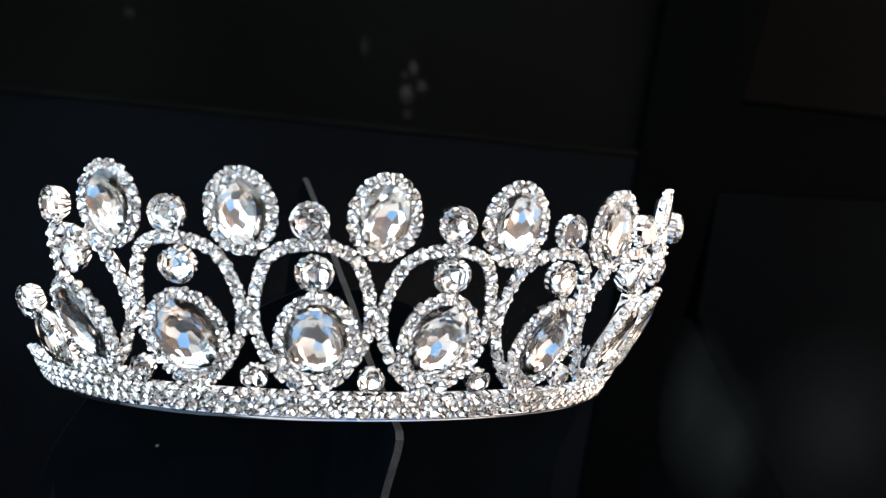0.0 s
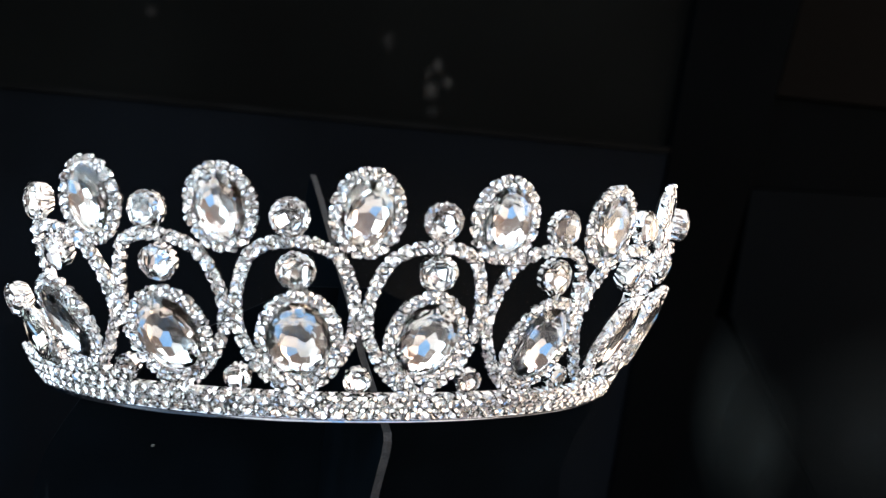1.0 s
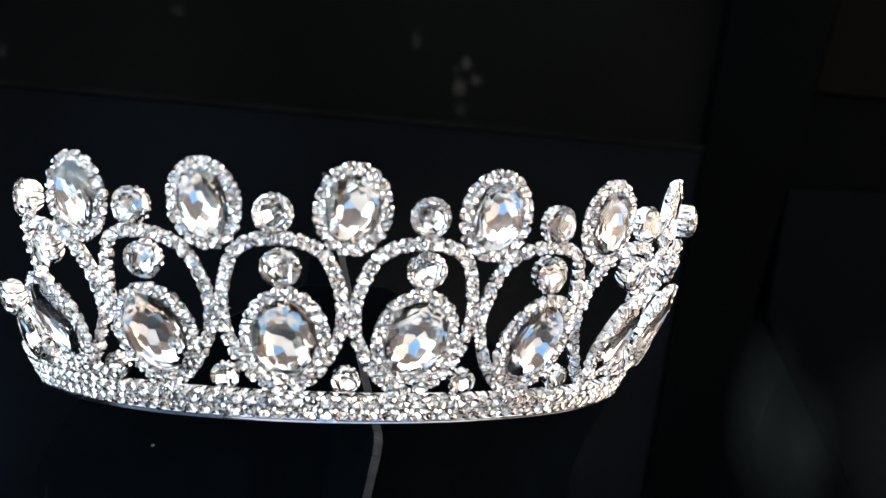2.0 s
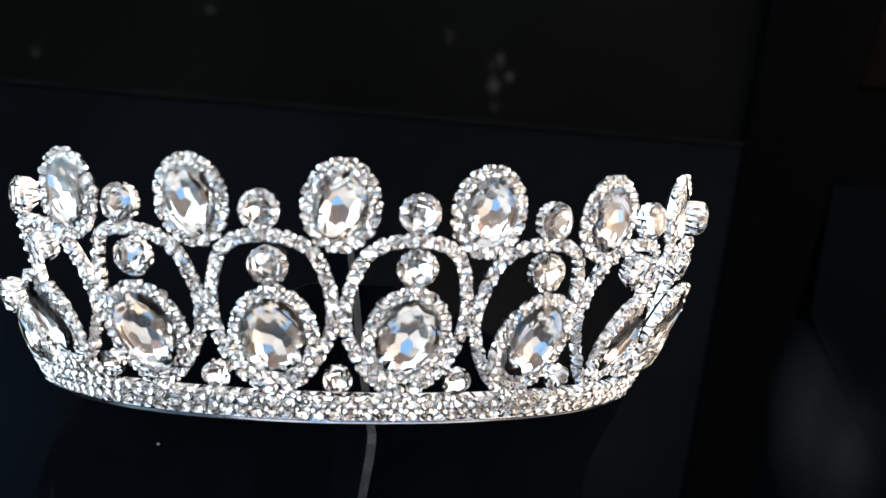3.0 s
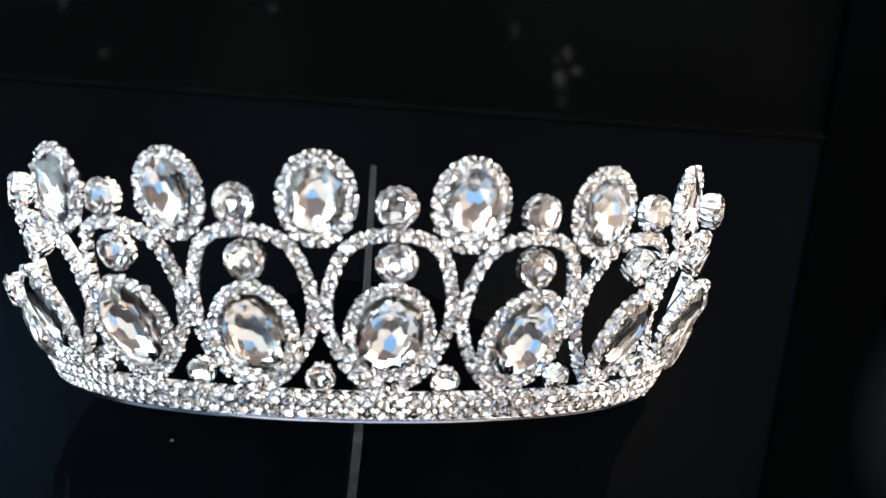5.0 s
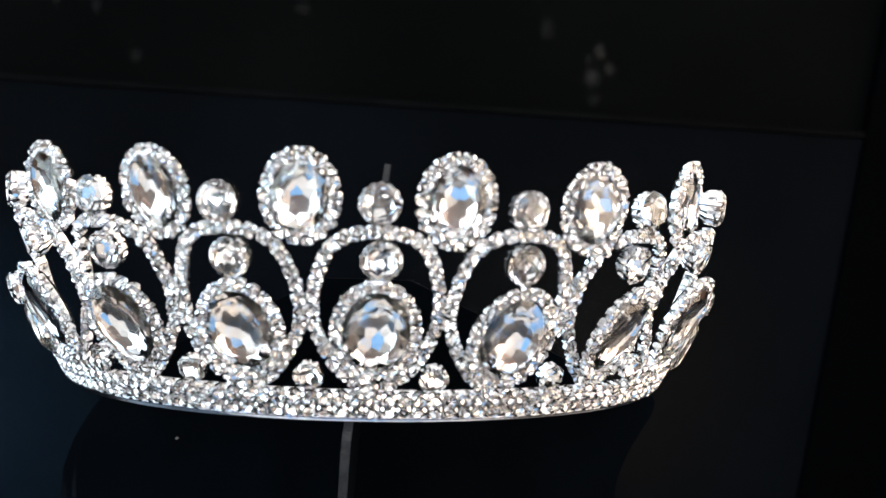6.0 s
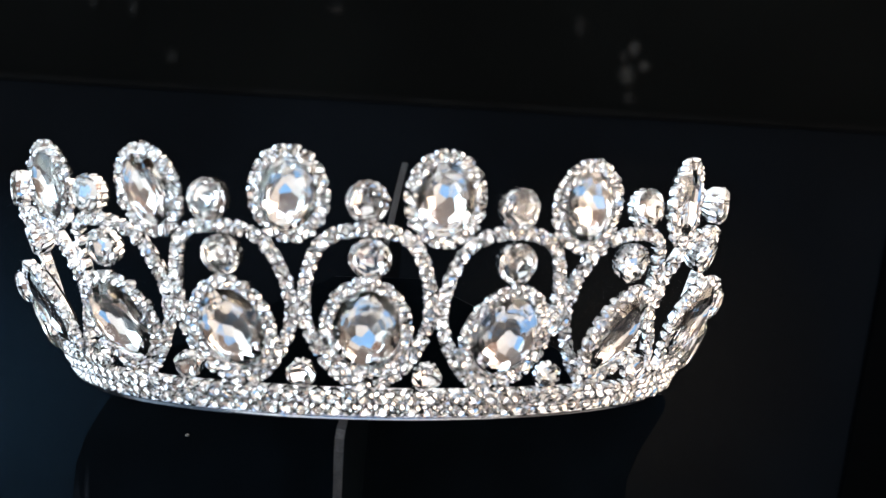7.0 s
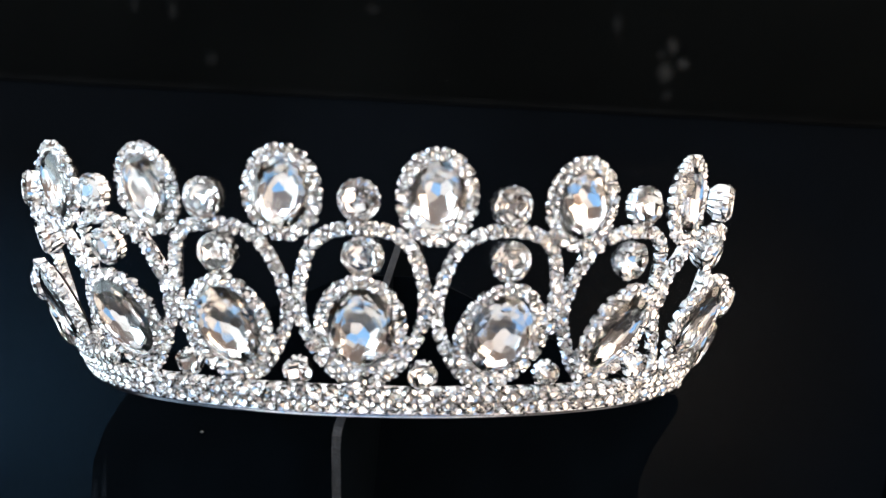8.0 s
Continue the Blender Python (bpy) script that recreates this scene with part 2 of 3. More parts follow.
part("upper_side_panel", slab([post_right(0.139, 0.001), (0.78, 0.129), (0.78, TOP), post_right(TOP, 0.001)], BACK, BACK + 0.02), BOARD_BROWN, backing, "brown-black side panel")


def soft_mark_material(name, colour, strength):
    """A colour that thins out towards its edge."""
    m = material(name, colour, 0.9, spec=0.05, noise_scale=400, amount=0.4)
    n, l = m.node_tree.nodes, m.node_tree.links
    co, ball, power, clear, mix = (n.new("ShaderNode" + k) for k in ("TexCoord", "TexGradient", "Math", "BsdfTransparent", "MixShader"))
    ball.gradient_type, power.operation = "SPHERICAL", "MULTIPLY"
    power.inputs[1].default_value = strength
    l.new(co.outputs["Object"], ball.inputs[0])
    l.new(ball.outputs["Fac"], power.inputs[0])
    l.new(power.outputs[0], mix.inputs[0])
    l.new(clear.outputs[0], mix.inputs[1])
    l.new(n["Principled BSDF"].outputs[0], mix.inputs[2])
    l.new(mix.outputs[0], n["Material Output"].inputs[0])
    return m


PALE_SPOT = soft_mark_material("dust_smear", (0.010, 0.010, 0.0096), 1.4)
FAINT = soft_mark_material("faint_spot", (0.0038, 0.0040, 0.0040), 1.3)


# Sheen of the boards, put into the colour of soft lighter patches.
GREY_SHEEN = soft_mark_material("grey_sheen", (0.0060, 0.0056, 0.0054), 0.9)
FLAP_SHEEN = soft_mark_material("grey_green_sheen", (0.0060, 0.0090, 0.0100), 1.0)
PANEL_SHEEN = soft_mark_material("charcoal_sheen", (0.0030, 0.0048, 0.0060), 1.0)
BLUE_SHEEN = soft_mark_material("blue_sheen", (0.0042, 0.0125, 0.0230), 0.9)


def soft_patch(x, z, rx, rz, mat, y=BACK + 0.0032):
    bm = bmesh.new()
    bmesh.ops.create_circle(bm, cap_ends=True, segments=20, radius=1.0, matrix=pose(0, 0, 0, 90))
    part("dust_smear", bm, mat, backing, "pale patch painted with a soft edge", m=Matrix.Translation((x, y, RIM + z)) @ Matrix.Diagonal((rx, 1, rz, 1)))


# small pale spots with soft edges on the upper board
for x, z, rx, rz, mat in ((0.1228, 0.1263, 0.0060, 0.0075, PALE_SPOT), (0.1263, 0.1400, 0.0045, 0.0065, PALE_SPOT), (0.1210, 0.1360, 0.0045, 0.0050, FAINT), (0.1320, 0.1310, 0.0045, 0.0045, PALE_SPOT),
                          (0.1240, 0.1140, 0.0050, 0.0055, FAINT), (0.0970, 0.1510, 0.0050, 0.0085, FAINT), (-0.1400, 0.1530, 0.0040, 0.0065, FAINT), (-0.1610, 0.1560, 0.0040, 0.0060, FAINT),
                          (-0.1190, 0.1280, 0.0050, 0.0055, FAINT), (-0.0330, 0.1560, 0.0060, 0.0050, FAINT)):
    soft_patch(x, z, rx, rz, mat)
# painted sheen: grey on the lower board, grey-green by the flap, blue at left
soft_patch(0.125, -0.03, 0.12, 0.12, GREY_SHEEN, BACK - 0.0015)
soft_patch(0.322, -0.060, 0.030, 0.058, FLAP_SHEEN, BACK - 0.0025)
soft_patch(0.345, -0.080, 0.030, 0.050, FLAP_SHEEN, BACK - 0.0030)
soft_patch(0.430, -0.075, 0.085, 0.080, PANEL_SHEEN, BACK - 0.0025)
soft_patch(-0.235, -0.060, 0.15, 0.13, BLUE_SHEEN, BACK - 0.0025)

# ---- stand: two crossed plates ----
def plate(outline, thick, edge_mat=1):
    """A flat plate in the xz plane, from its outline; its cut edge takes the second material."""
    bm = bmesh.new()
    front = [bm.verts.new((x, -thick / 2, z)) for x, z in outline]
    back = [bm.verts.new((x, thick / 2, z)) for x, z in outline]
    bm.faces.new(front)
    bm.faces.new(back[::-1])
    for i in range(len(outline)):
        j = (i + 1) % len(outline)
        bm.faces.new((front[j], front[i], back[i], back[j])).material_index = edge_mat
    bmesh.ops.recalc_face_normals(bm, faces=bm.faces)
    return bm


stand = thing("tiara_stand", "black acrylic stand of two crossed plates with frosted cut edges", "display stand")
EDGE = [(0.0862, -0.0025), (0.0875, -0.0045), (0.0868, -0.0075), (0.0838, -0.0125), (0.0800, -0.0190), (0.0770, -0.027), (0.0755, -0.045), (0.0750, -RIM + 0.0002)]
front_outline = [(-0.0624, 0.0652), (-0.0398, 0.0556), (0.0030, 0.0350), (0.0252, 0.0252), (0.0500, 0.0118), (0.0760, 0.0014), (0.0825, -0.0010)] + EDGE + [(-0.072, -RIM + 0.0002), (-0.072, 0.05)]
part("front_plate", plate(front_outline, 0.0021), [ACRYLIC, CUT_EDGE], stand, m=pose(-0.0007, 0, RIM, -3.7, 0, -90 - 3.0))
half = [(0.012, 0.0285), (0.045, 0.0130), (0.070, 0.0008), (0.0770, -0.0018)] + [(x - 0.0040, z) for x, z in EDGE]
cross_outline = half + [(-0.0862, -RIM + 0.0002), (-0.0862, -0.040), (-0.0855, -0.028), (-0.0825, -0.019), (-0.0785, -0.012), (-0.0745, -0.006), (-0.070, 0.0008), (-0.045, 0.0130), (-0.012, 0.0285)]
part("cross_plate", plate(cross_outline, 0.0021), [ACRYLIC, DULL_EDGE], stand, m=pose(0, -0.0116, RIM, 0, 0, -3.0))

# two narrow bluish streaks near the cross plate's left edge
STREAK = soft_mark_material("bluish_streak", (0.012, 0.015, 0.020), 0.7)
for x, z, rx, rz in ((-0.0848, -0.044, 0.0014, 0.013), (-0.0820, -0.040, 0.0010, 0.014)):
    bm = bmesh.new()
    bmesh.ops.create_circle(bm, cap_ends=True, segments=20, radius=1.0, matrix=pose(0, 0, 0, 90))
    part("scuff", bm, STREAK, stand, "pale bluish streak", m=pose(0, -0.0116, RIM, 0, 0, -3.0) @ Matrix.Translation((x, -0.0014, z)) @ Matrix.Diagonal((rx, 1, rz, 1)))

bm = bmesh.new()
bmesh.ops.create_icosphere(bm, subdivisions=1, radius=0.0006, matrix=Matrix.Diagonal((1.2, 0.4, 0.9, 1)))
part("dust_speck", bm, DUST, stand, "pale speck of dust", m=pose(-0.0533, -0.0101, RIM - 0.0184))

# ---- tiara ----
STEP = 18.60
H_KNOWN = (0.0, 0.0030, 0.0060, 0.0100, 0.0209, 0.0363, 0.0483, 0.0595)
R_KNOWN = (0.0834, 0.0848, 0.0863, 0.0886, 0.0957, 0.1010, 0.1044, 0.1058)
FLARE = np.polyfit(H_KNOWN, R_KNOWN, 3)
# how each stone strays from the even plan: degrees round, mm up, mm out; for the ovals also degrees tipped outwards, turned aside and leaning
UPPER = ((-0.4, 0.1, -1.6, 2, 5, 3), (0.05, 0.2, -1.75, 9, 1, 3), (-0.1, 0.25, -2.3, 7, 4, -1), (-0.25, 0.1, -1.8, 5, -6, -1), (-1.0, -0.4, 0.15, 6, -4, 6), (-1.45, 0.5, -0.6, 0, 10, 2))
LOWER = ((1.2, 0.8, 1.0, 4, -4, 7), (0.65, -0.1, -0.1, 4, 10, 2), (0.82, 0.56, 0.15, 3.5, 4, -2), (0.05, 0.6, -1.2, 4, 0, 0), (-0.35, 0.5, 0.75, 3.5, -1, -9), (-1.6, 0.85, 2.0, 4.5, 10, -7), (2.0, 0.5, -0.5, 4, -6, -5))
CREST = ((-2.1, -0.1, -1.3), (-0.69, -0.28, -0.86), (-0.3, 0.0, 0.47), (0.0, 0.44, -0.19), (-0.88, -0.18, 1.08), (-0.55, 0.25, 0.11), (-2.1, 0.9, 0.17))
HANGING = ((0.41, 0.29, -1.01), (0.17, -0.15, -0.84), (0.37, 0.03, -0.6), (0.38, 0.33, -1.03), (-0.07, 0.04, -0.06), (-0.79, -0.09, 0.23), (-0.31, 0.2, -1.36))
CREST_ASIDE, HANGING_ASIDE = (-15, -6, 0, 0, 0, 8, 17), (-14, -6, 0, 0, 0, 8, 5)  # degrees by which the round stones of an arch are turned aside
BASE = ((0.0, 0.3, 0.0), (-0.79, -0.73, -1.07), (0.49, -0.47, -0.55), (0.05, -0.2, -0.21), (-0.58, -0.57, -0.24), (0.35, -1.3, -1.1), (-1.79, 0.59, 1.08), (0.0, 0.0, 0.0))


def on(deg, h):
    """A place on the tiara's flared surface: degrees round from its middle and height over the rim."""
    a, r = radians(deg), float(np.polyval(FLARE, h))
    return Vector((r * math.sin(a), -1.015 * r * math.cos(a), h * (1 + 0.0396 * a * a)))


def seat_at(deg, h, out=0.0):
    """The pose at that place: x along the band, y up the slope, z outwards."""
    p = on(deg, h)
    u = (on(deg + 0.3, h) - on(deg - 0.3, h)).normalized()
    v = on(deg, h + 0.001) - on(deg, h - 0.001)
    n = u.cross(v).normalized()
    v = n.cross(u)
    return Matrix.Translation(p + n * out) @ Matrix((u, v, n)).transposed().to_4x4()


def facet_stone(rx, ry, crown, depth, plan, table, seed, sides=36, foil=None):
    """A stone cut by flat planes: plan holds (degrees from the girdle, count) for the rings of facets, up for the crown and down for the pavilion."""
    bm, turn = bmesh.new(), random.Random(seed)
    size = min(rx, ry)
    ends = [[bm.verts.new((rx * math.cos(2 * math.pi * k / sides), ry * math.sin(2 * math.pi * k / sides), z * size)) for k in range(sides)] for z in (-1.2, 1.2)]
    for k in range(sides):
        bm.faces.new((ends[0][k], ends[0][(k + 1) % sides], ends[1][(k + 1) % sides], ends[1][k]))
    bm.faces.new(ends[0][::-1])
    bm.faces.new(ends[1])

    def cut(place, normal):
        made = bmesh.ops.bisect_plane(bm, geom=bm.verts[:] + bm.edges[:] + bm.faces[:], dist=1e-8, plane_co=place, plane_no=normal, clear_outer=True)
        rim = [e for e in made["geom_cut"] if isinstance(e, bmesh.types.BMEdge)]
        if rim:
            bmesh.ops.edgeloop_fill(bm, edges=rim)

    for way, high in ((1, crown * size), (-1, depth * size)):
        lift = -0.13 * high * way
        for lat, count in plan[way]:
            spin = turn.random()
            for k in range(count):
                a = 2 * math.pi * (k + spin + turn.uniform(-0.10, 0.10)) / count
                b = radians(lat + turn.uniform(-4, 4)) * way
                u = Vector((math.cos(b) * math.cos(a), math.cos(b) * math.sin(a), math.sin(b)))
                cut(Vector((u.x * rx, u.y * ry, u.z * high + lift)), Vector((u.x / rx, u.y / ry, u.z / high)).normalized())
    cut(Vector((0, 0, table * crown * size)), Vector((0, 0, 1)))
    bm.normal_update()
    for f in bm.faces:
        f.material_index = 0 if f.normal.z > 0.05 else 1
    return mesh_from("stone", bm, [CRYSTAL, foil or FOIL])


def cup_mesh(rx, ry, prongs, deep, prong, sides=10, turn=0.5, square=False):
    """A metal cup with prongs bent over the stone's edge."""
    bm = bmesh.new()
    low, high = [], []
    for k in range(sides):
        a = 2 * math.pi * k / sides
        c, s = math.cos(a), math.sin(a)
        if square:
            swell = (c ** 4 + s ** 4) ** -0.25
            c, s = c * swell, s * swell
        low.append(bm.verts.new((rx * 0.72 * c, ry * 0.72 * s, -deep)))
        high.append(bm.verts.new((1.06 * rx * c, 1.06 * ry * s, 0.02 * min(rx, ry))))
    for k in range(sides):
        bm.faces.new((low[k], low[(k + 1) % sides], high[(k + 1) % sides], high[k]))
    bm.faces.new(low[::-1])
    for k in range(prongs):
        a = 2 * math.pi * (k + turn) / prongs
        m = Matrix.Translation((rx * 1.0 * math.cos(a), ry * 1.0 * math.sin(a), 0)) @ Matrix.Rotation(a, 4, "Z")
        pts = [(0.28, -0.9), (0.35, 0.4), (-0.35, 1.05), (-0.75, 0.85), (-0.2, 0.0)]
        w = prong * 0.62
        left = [bm.verts.new(m @ Vector((x * prong, -w, z * prong))) for x, z in pts]
        right = [bm.verts.new(m @ Vector((x * prong, w, z * prong))) for x, z in pts]
        for i in range(4):
            bm.faces.new((left[i], right[i], right[i + 1], left[i + 1]))
        bm.faces.new(left[::-1])
        bm.faces.new(right)
    bmesh.ops.recalc_face_normals(bm, faces=bm.faces)
    me = bpy.data.meshes.new("cup")
    bm.to_mesh(me)
    bm.free()
    return me


def ribbed_cup(r, deep, ribs):
    """A straight cup whose wall is folded into ribs that end as small claws round the stone."""
    bm, rings = bmesh.new(), []
    for grow, fold, z in ((0.62, 0.03, -deep), (0.90, 0.04, -deep * 0.62), (0.95, 0.04, -deep * 0.15), (0.98, 0.035, 0.05 * r), (0.95, 0.035, 0.08 * r)):
        ring = []
        for k in range(4 * ribs):
            swell = grow + (fold if k % 4 < 2 else -fold)
            lift = z - (0.10 * r if k % 4 >= 2 and z > 0 else 0)
            a = 2 * math.pi * k / (4 * ribs)
            ring.append(bm.verts.new((r * swell * math.cos(a), r * swell * math.sin(a), lift)))
        rings.append(ring)
    for low, high in zip(rings, rings[1:]):
        for k in range(4 * ribs):
            bm.faces.new((low[k], low[(k + 1) % (4 * ribs)], high[(k + 1) % (4 * ribs)], high[k]))
    bm.faces.new(rings[0][::-1])
    me = bpy.data.meshes.new("cup")
    bm.to_mesh(me)
    bm.free()
    return me


SMALL = 0.00168
RHINESTONE = [facet_stone(SMALL, SMALL, 0.50, deep, {1: ((38, 7),), -1: ring}, 0.62, k, 12, THIN_FOIL) for k, deep, ring in ((21, 0.60, ((50, 7),)), (22, 0.60, ((44, 7), (62, 4))), (23, 0.56, ((52, 8),)), (24, 0.72, ((48, 6),)), (25, 0.56, ((44, 8), (64, 5))))]
ROUND = [facet_stone(0.0046, 0.0046, 0.56, 0.85, {1: ((28, 9), (56, 6)), -1: ((30, 10), (47, 7), (57, 4))}, 0.66, k) for k in (11, 12, 13)]
ROUND_LOW = [facet_stone(0.0034, 0.0034, 0.56, 0.80, {1: ((28, 8), (58, 5)), -1: ((30, 8), (58, 5))}, 0.66, k) for k in (14, 15)]
OVAL_LOW = [facet_stone(0.0077, 0.0106, 0.32, 0.50, {1: ((28, 16), (54, 10)), -1: ((43, 15), (54, 11), (64, 8), (76, 5))}, 0.70, k) for k in (3, 4, 5, 6)]
OVAL_HIGH = [facet_stone(0.0064, 0.0085, 0.34, 0.52, {1: ((28, 15), (54, 9)), -1: ((43, 13), (54, 10), (64, 7), (76, 5))}, 0.70, k) for k in (7, 8, 9)]
OVAL_END = facet_stone(0.0050, 0.0075, 0.60, 0.80, {1: ((24, 12), (50, 8)), -1: ((27, 12), (43, 9), (54, 5))}, 0.66, 10)
SMALL_CUP = cup_mesh(SMALL * 0.98, SMALL * 0.98, 4, 0.0018, 0.00072, 8, square=True)
ROUND_CUP = ribbed_cup(0.0046, 0.0043, 14)
ROUND_LOW_CUP = ribbed_cup(0.0034, 0.0032, 10)
dice = random.Random(7)


def wobble(amount, spin=20):
    return pose(0, 0, 0, dice.gauss(0, amount), dice.gauss(0, amount), dice.uniform(-spin, spin))


def set_small(seats, bm, owner_stones, loose=8.0, size=1.0):
    """Adds a cup to the metal for each seat, and keeps the stones for later."""
    for m in seats:
        m = m @ wobble(loose, 9) @ Matrix.Scale(size, 4)
        add_mesh(bm, SMALL_CUP, m)
        owner_stones.append(m)


def finish(name, bm, stones, label, big=None):
    """Links the metal as a part of the tiara with its stones under it."""
    metal = part(name, bm, SILVER, tiara, label)
    for k, m in enumerate(stones):
        part("rhinestone", RHINESTONE[(k * 3 + k // 4) % 5], None, metal, m=m)
    if big:
        part(big[0], big[1], None, metal, m=big[2])
    return metal


tiara = thing("tiara", "silver tiara set with clear crystals, on the black stand", "tiara", m=SHOW @ pose(0, 0, RIM))

# band: rows of stones over a plain lip
BAND_END = 88.0
bm, stones = bmesh.new(), []
for h in (0.0024, 0.0055):
    r = float(np.polyval(FLARE, h))
    count = int(2 * radians(BAND_END) * r / 0.00352)
    for k in range(count):
        set_small([seat_at(-BAND_END + 2 * BAND_END * (k + 0.5) / count, h, 0.0006)], bm, stones, 5.0, 1.06)
for side in (-1, 1):  # a third row at the ends
    for k in range(19):
        set_small([seat_at(side * (BAND_END - 0.9 - 2.2 * k), 0.0086, 0.0006)], bm, stones, 5.0, 1.06)


def strip(bm, profile, sag=0.0):
    """A bar that follows the band round, from its profile of heights and distances outwards; it may sag on one side."""
    rows = []
    for k in range(121):
        d = -BAND_END - 0.2 + (2 * BAND_END + 0.4) * k / 120
        low = sag * math.exp(-((d + 42) / 26) ** 2)
        rows.append([bm.verts.new(seat_at(d, h, out).translation - Vector((0, 0, low if h < 0.0002 else 0))) for h, out in profile])
    for a, b in zip(rows, rows[1:]):
        for i in range(len(profile)):
            j = (i + 1) % len(profile)
            bm.faces.new((a[i], b[i], b[j], a[j])).smooth = True
    bm.faces.new(rows[0])
    bm.faces.new(rows[-1][::-1])
    return bm


strip(bm, ((0.0009, -0.0010), (0.0062, -0.0013), (0.0062, -0.0021), (0.0009, -0.0018)))
band = finish("band", bm, stones, "silver band with close rows of rhinestones")
bm = strip(bmesh.new(), ((-0.0004, 0.0000), (-0.0003, 0.0005), (-0.0001, 0.0007), (0.0001, 0.00075), (0.0003, 0.0006), (0.0005, 0.0006), (0.0007, 0.0008), (0.0009, 0.0006), (0.0009, -0.0009), (-0.0004, -0.0006)), 0.0003)
nub = seat_at(-11.6, 0.0004, 0.0004)
tube(bm, [nub @ Vector((x, y, 0)) for x, y in ((-0.0026, 0.0004), (-0.0014, -0.0004), (0.0014, -0.0004), (0.0026, 0.0004))], 0.0004)
part("lip", bm, STEEL, band, "plain dark polished metal lip")

# arches: one chain of stones each, pinched at the waist between neighbours
ARCH = ((0.0, 0.0428), (0.2, 0.0426), (0.34, 0.0420), (0.46, 0.0411), (0.54, 0.0403), (0.61, 0.0393), (0.68, 0.0378), (0.73, 0.0362), (0.78, 0.0342), (0.83, 0.0318), (0.885, 0.0290),
        (0.91, 0.0255), (0.91, 0.0225), (0.88, 0.0203), (0.81, 0.0180), (0.73, 0.0158), (0.62, 0.0134), (0.48, 0.0112), (0.33, 0.0094), (0.20, 0.0084), (0.07, 0.0080))
# how far the chains lie behind the tiara's flare, by height
SINK_H, SINK = (0.006, 0.014, 0.022, 0.030, 0.036, 0.040, 0.0428), (0.0, 0.0008, 0.0028, 0.0033, 0.0027, 0.0020, 0.0006)


def along(points, gap):
    """Even steps along a line of (degrees, height)."""
    fine = []
    for (d0, h0), (d1, h1) in zip(points, points[1:]):
        fine += [(d0 + (d1 - d0) * k / 20, h0 + (h1 - h0) * k / 20) for k in range(20)]
    fine.append(points[-1])
    out, run, last = [fine[0]], 0.0, on(*fine[0])
    for q in fine[1:]:
        p = on(*q)
        run += (p - last).length
        last = p
        if run >= gap:
            out.append(q)
            run -= gap
    return out


def chain_seats(path, out):
    """Seats along a chain, each turned to run with it."""
    seats = []
    for k, (d, h) in enumerate(path):
        sunk = float(np.interp(h, SINK_H, SINK))
        seat = seat_at(d, h, out - sunk)
        a, b = on(*path[max(0, k - 1)]), on(*path[min(len(path) - 1, k + 1)])
        run = seat.to_3x3().transposed() @ (b - a)
        seats.append(seat @ pose(0, 0, 0, -10) @ pose(0, 0, 0, 0, 0, math.degrees(math.atan2(run.y, run.x))))
    return seats


for i in range(7):
    mid, shift = (i - 3) * STEP, 0.5 * (CREST[i][0] + HANGING[i][0])
    wide_left, wide_right = (0.66 if i == 0 else 1.0), (0.55 if i == 6 else 1.0)  # the outer legs hang steeply
    left = [(mid - wide_left * f * STEP / 2 + shift * max(0, 1 - f), h) for f, h in ARCH]
    right = [(mid + wide_right * f * STEP / 2 + shift * max(0, 1 - f), h) for f, h in ARCH]
    path = along(left[::-1] + right[1:], 0.00338)
    bm, stones = bmesh.new(), []
    tube(bm, [m.translation for m in chain_seats(path, -0.0016)], 0.0007)
    set_small(chain_seats(path, 0.0003), bm, stones)
    finish("arch", bm, stones, "chain of rhinestones bent into an arch")


def oval_setting(name, deg, h, out, stone, rx, ry, gx, gy, count, turned, label):
    """An oval crystal in a bezel with a ring of rhinestones."""
    tip, aside, lean = turned
    seat = seat_at(deg, h, out) @ pose(0, 0, 0, tip, aside, lean)
    bm, stones = bmesh.new(), []
    sides, rings = 32, []
    for grow, z in ((-0.0014, -0.0030), (-0.0004, -0.0022), (0.0001, -0.0014), (0.0002, -0.0009), (0.0002, -0.0003), (0.00005, -0.0001), (-0.0002, -0.0005)):
        rings.append([bm.verts.new(seat @ Vector(((rx + grow) * math.cos(2 * math.pi * k / sides), (ry + grow) * math.sin(2 * math.pi * k / sides), z))) for k in range(sides)])
    for a, b in zip(rings, rings[1:]):
        for k in range(sides):
            bm.faces.new((a[k], a[(k + 1) % sides], b[(k + 1) % sides], b[k]))
    ring = [(gx * math.sin(2 * math.pi * k / 400), gy * math.cos(2 * math.pi * k / 400)) for k in range(401)]
    lengths = [0.0]
    for (x0, y0), (x1, y1) in zip(ring, ring[1:]):
        lengths.append(lengths[-1] + math.hypot(x1 - x0, y1 - y0))
    for k in range(count):
        s = lengths[-1] * (k + 0.5) / count
        x, y = np.interp(s, lengths, [p[0] for p in ring]), np.interp(s, lengths, [p[1] for p in ring])
        a = math.atan2(y, x)
        set_small([seat @ pose(x, y, 0.0002, 0, 0, math.degrees(a)) @ pose(0, 0, 0, 0, 12, 0)], bm, stones, 8.0, 0.94)
    finish(name, bm, stones, label, ("oval_crystal", stone, seat @ pose(0, 0, 0.0002) @ wobble(1.2)))


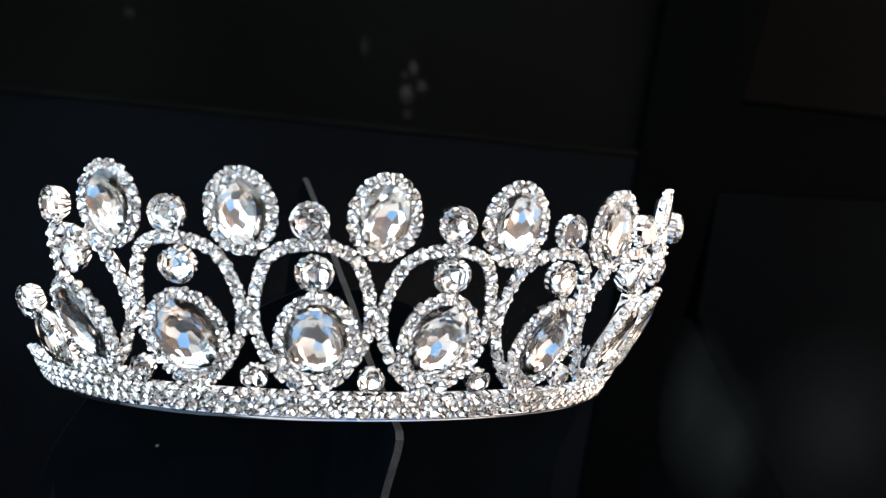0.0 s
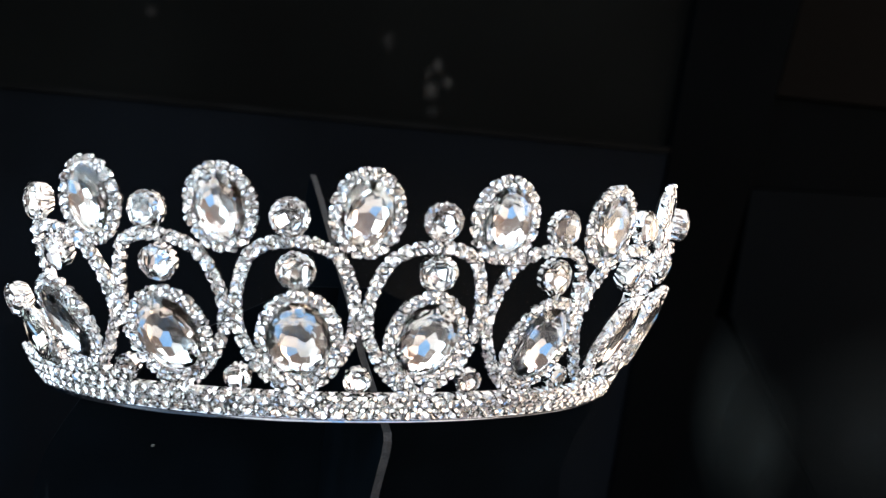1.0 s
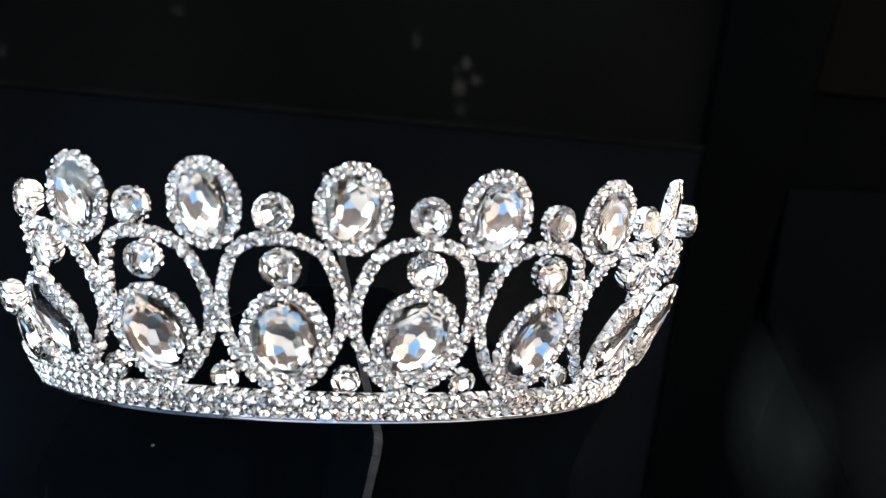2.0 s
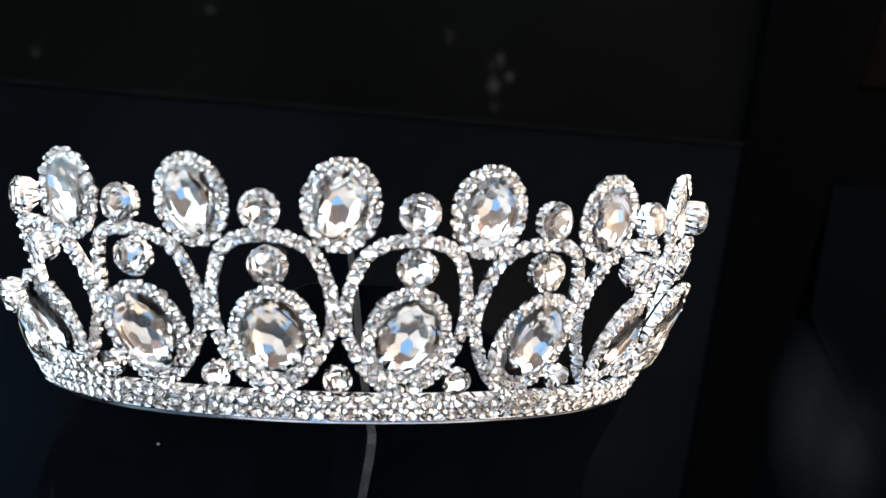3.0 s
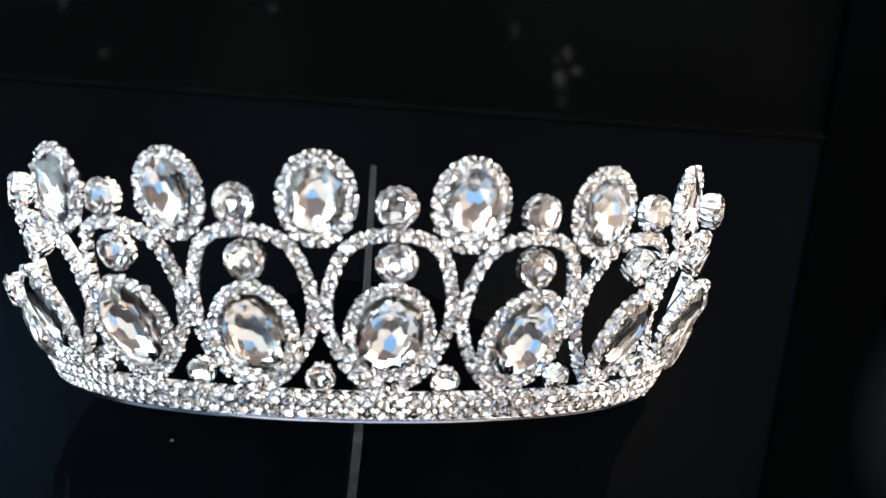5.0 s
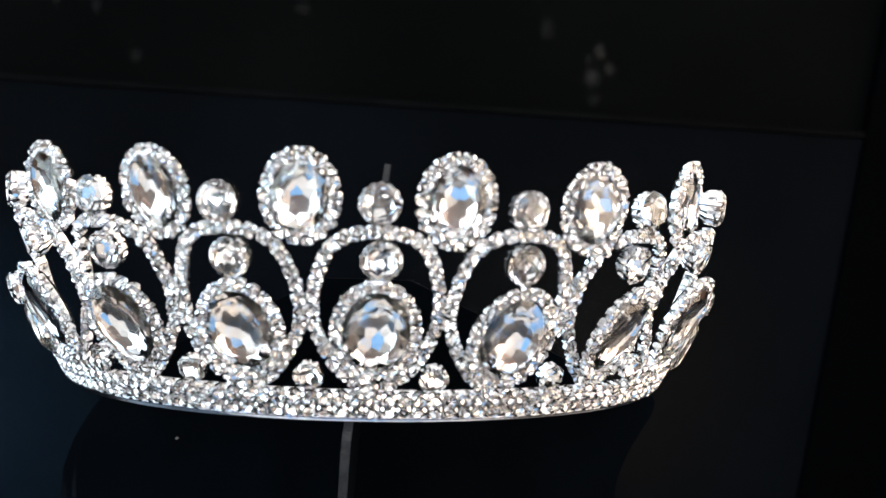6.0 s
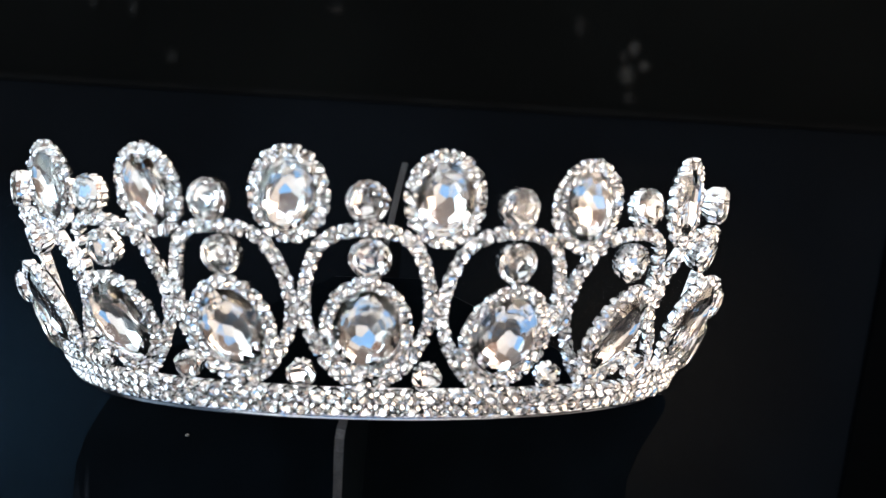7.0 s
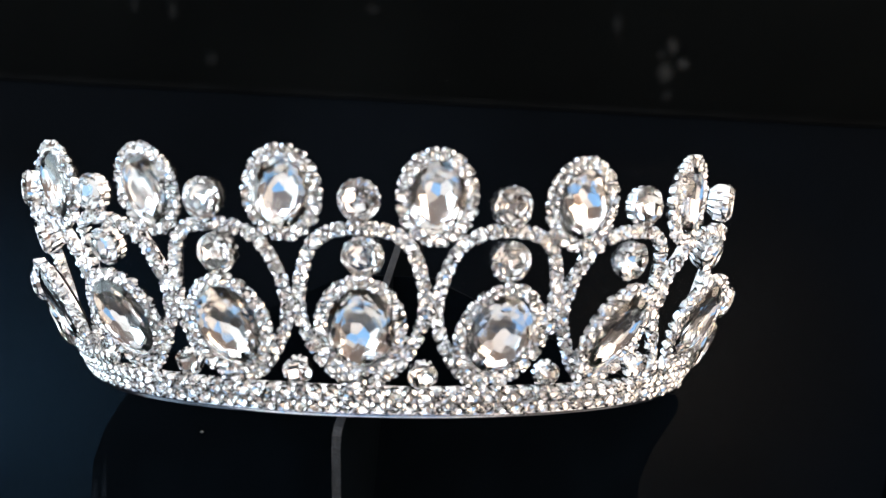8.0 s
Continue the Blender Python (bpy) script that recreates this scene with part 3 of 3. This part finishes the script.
for i in range(7):
    d, up, out, *turned = LOWER[i]
    oval_setting("lower_oval_setting", (i - 3) * STEP + d, 0.0205 + up / 1000, 0.0010 + out / 1000, OVAL_LOW[i % 4], 0.0077, 0.0106, 0.0087, 0.0118, 22, turned, "oval crystal ringed with rhinestones")
for i in range(6):
    d, up, out, *turned = UPPER[i]
    oval_setting("upper_oval_setting", (i - 2.5) * STEP + d, 0.0493 + up / 1000, 0.0006 + out / 1000, OVAL_HIGH[i % 3], 0.0064, 0.0085, 0.0074, 0.0094, 18, turned, "upright oval crystal ringed with rhinestones")
for side, d, h in ((-1, 66.4, 0.0155), (1, 67.1, 0.0137)):
    oval_setting("end_oval_setting", side * d, h, 0.0011, OVAL_END, 0.0050, 0.0075, 0.0060, 0.0080, 0, (0, 0, 0), "smaller oval crystal at the tiara's end")


def round_setting(name, deg, h, stone, cup, out, label, aside=0.0, tilt=4.0):
    seat = seat_at(deg, h, out) @ pose(0, 0, 0, 0, aside) @ wobble(tilt)
    bm = bmesh.new()
    add_mesh(bm, cup, seat)
    finish(name, bm, [], label, ("round_crystal", dice.choice(stone), seat))


for i in range(7):
    d, up, out = CREST[i]
    round_setting("top_round_setting", (i - 3) * STEP + d, 0.0484 + up / 1000, ROUND, ROUND_CUP, 0.0008 + out / 1000, "round crystal on the crest of an arch", CREST_ASIDE[i])
    d, up, out = HANGING[i]
    round_setting("hanging_round_setting", (i - 3) * STEP + d, 0.0363 + up / 1000, ROUND, ROUND_CUP, 0.0006 + out / 1000, "round crystal under the crest of an arch", HANGING_ASIDE[i])
for i in range(8):
    d, up, out = BASE[i]
    round_setting("low_round_setting", (i - 3.5) * STEP + d, 0.0108 + up / 1000, ROUND_LOW, ROUND_LOW_CUP, 0.0006 + out / 1000, "small round crystal on the band")
for side, d, h, out in ((-1, 68.5, 0.0243, 0.0024), (1, 69.9, 0.0240, 0.0009)):
    round_setting("end_round_setting", side * d, h, ROUND, ROUND_CUP, out, "round crystal at the tiara's end", side * 12)
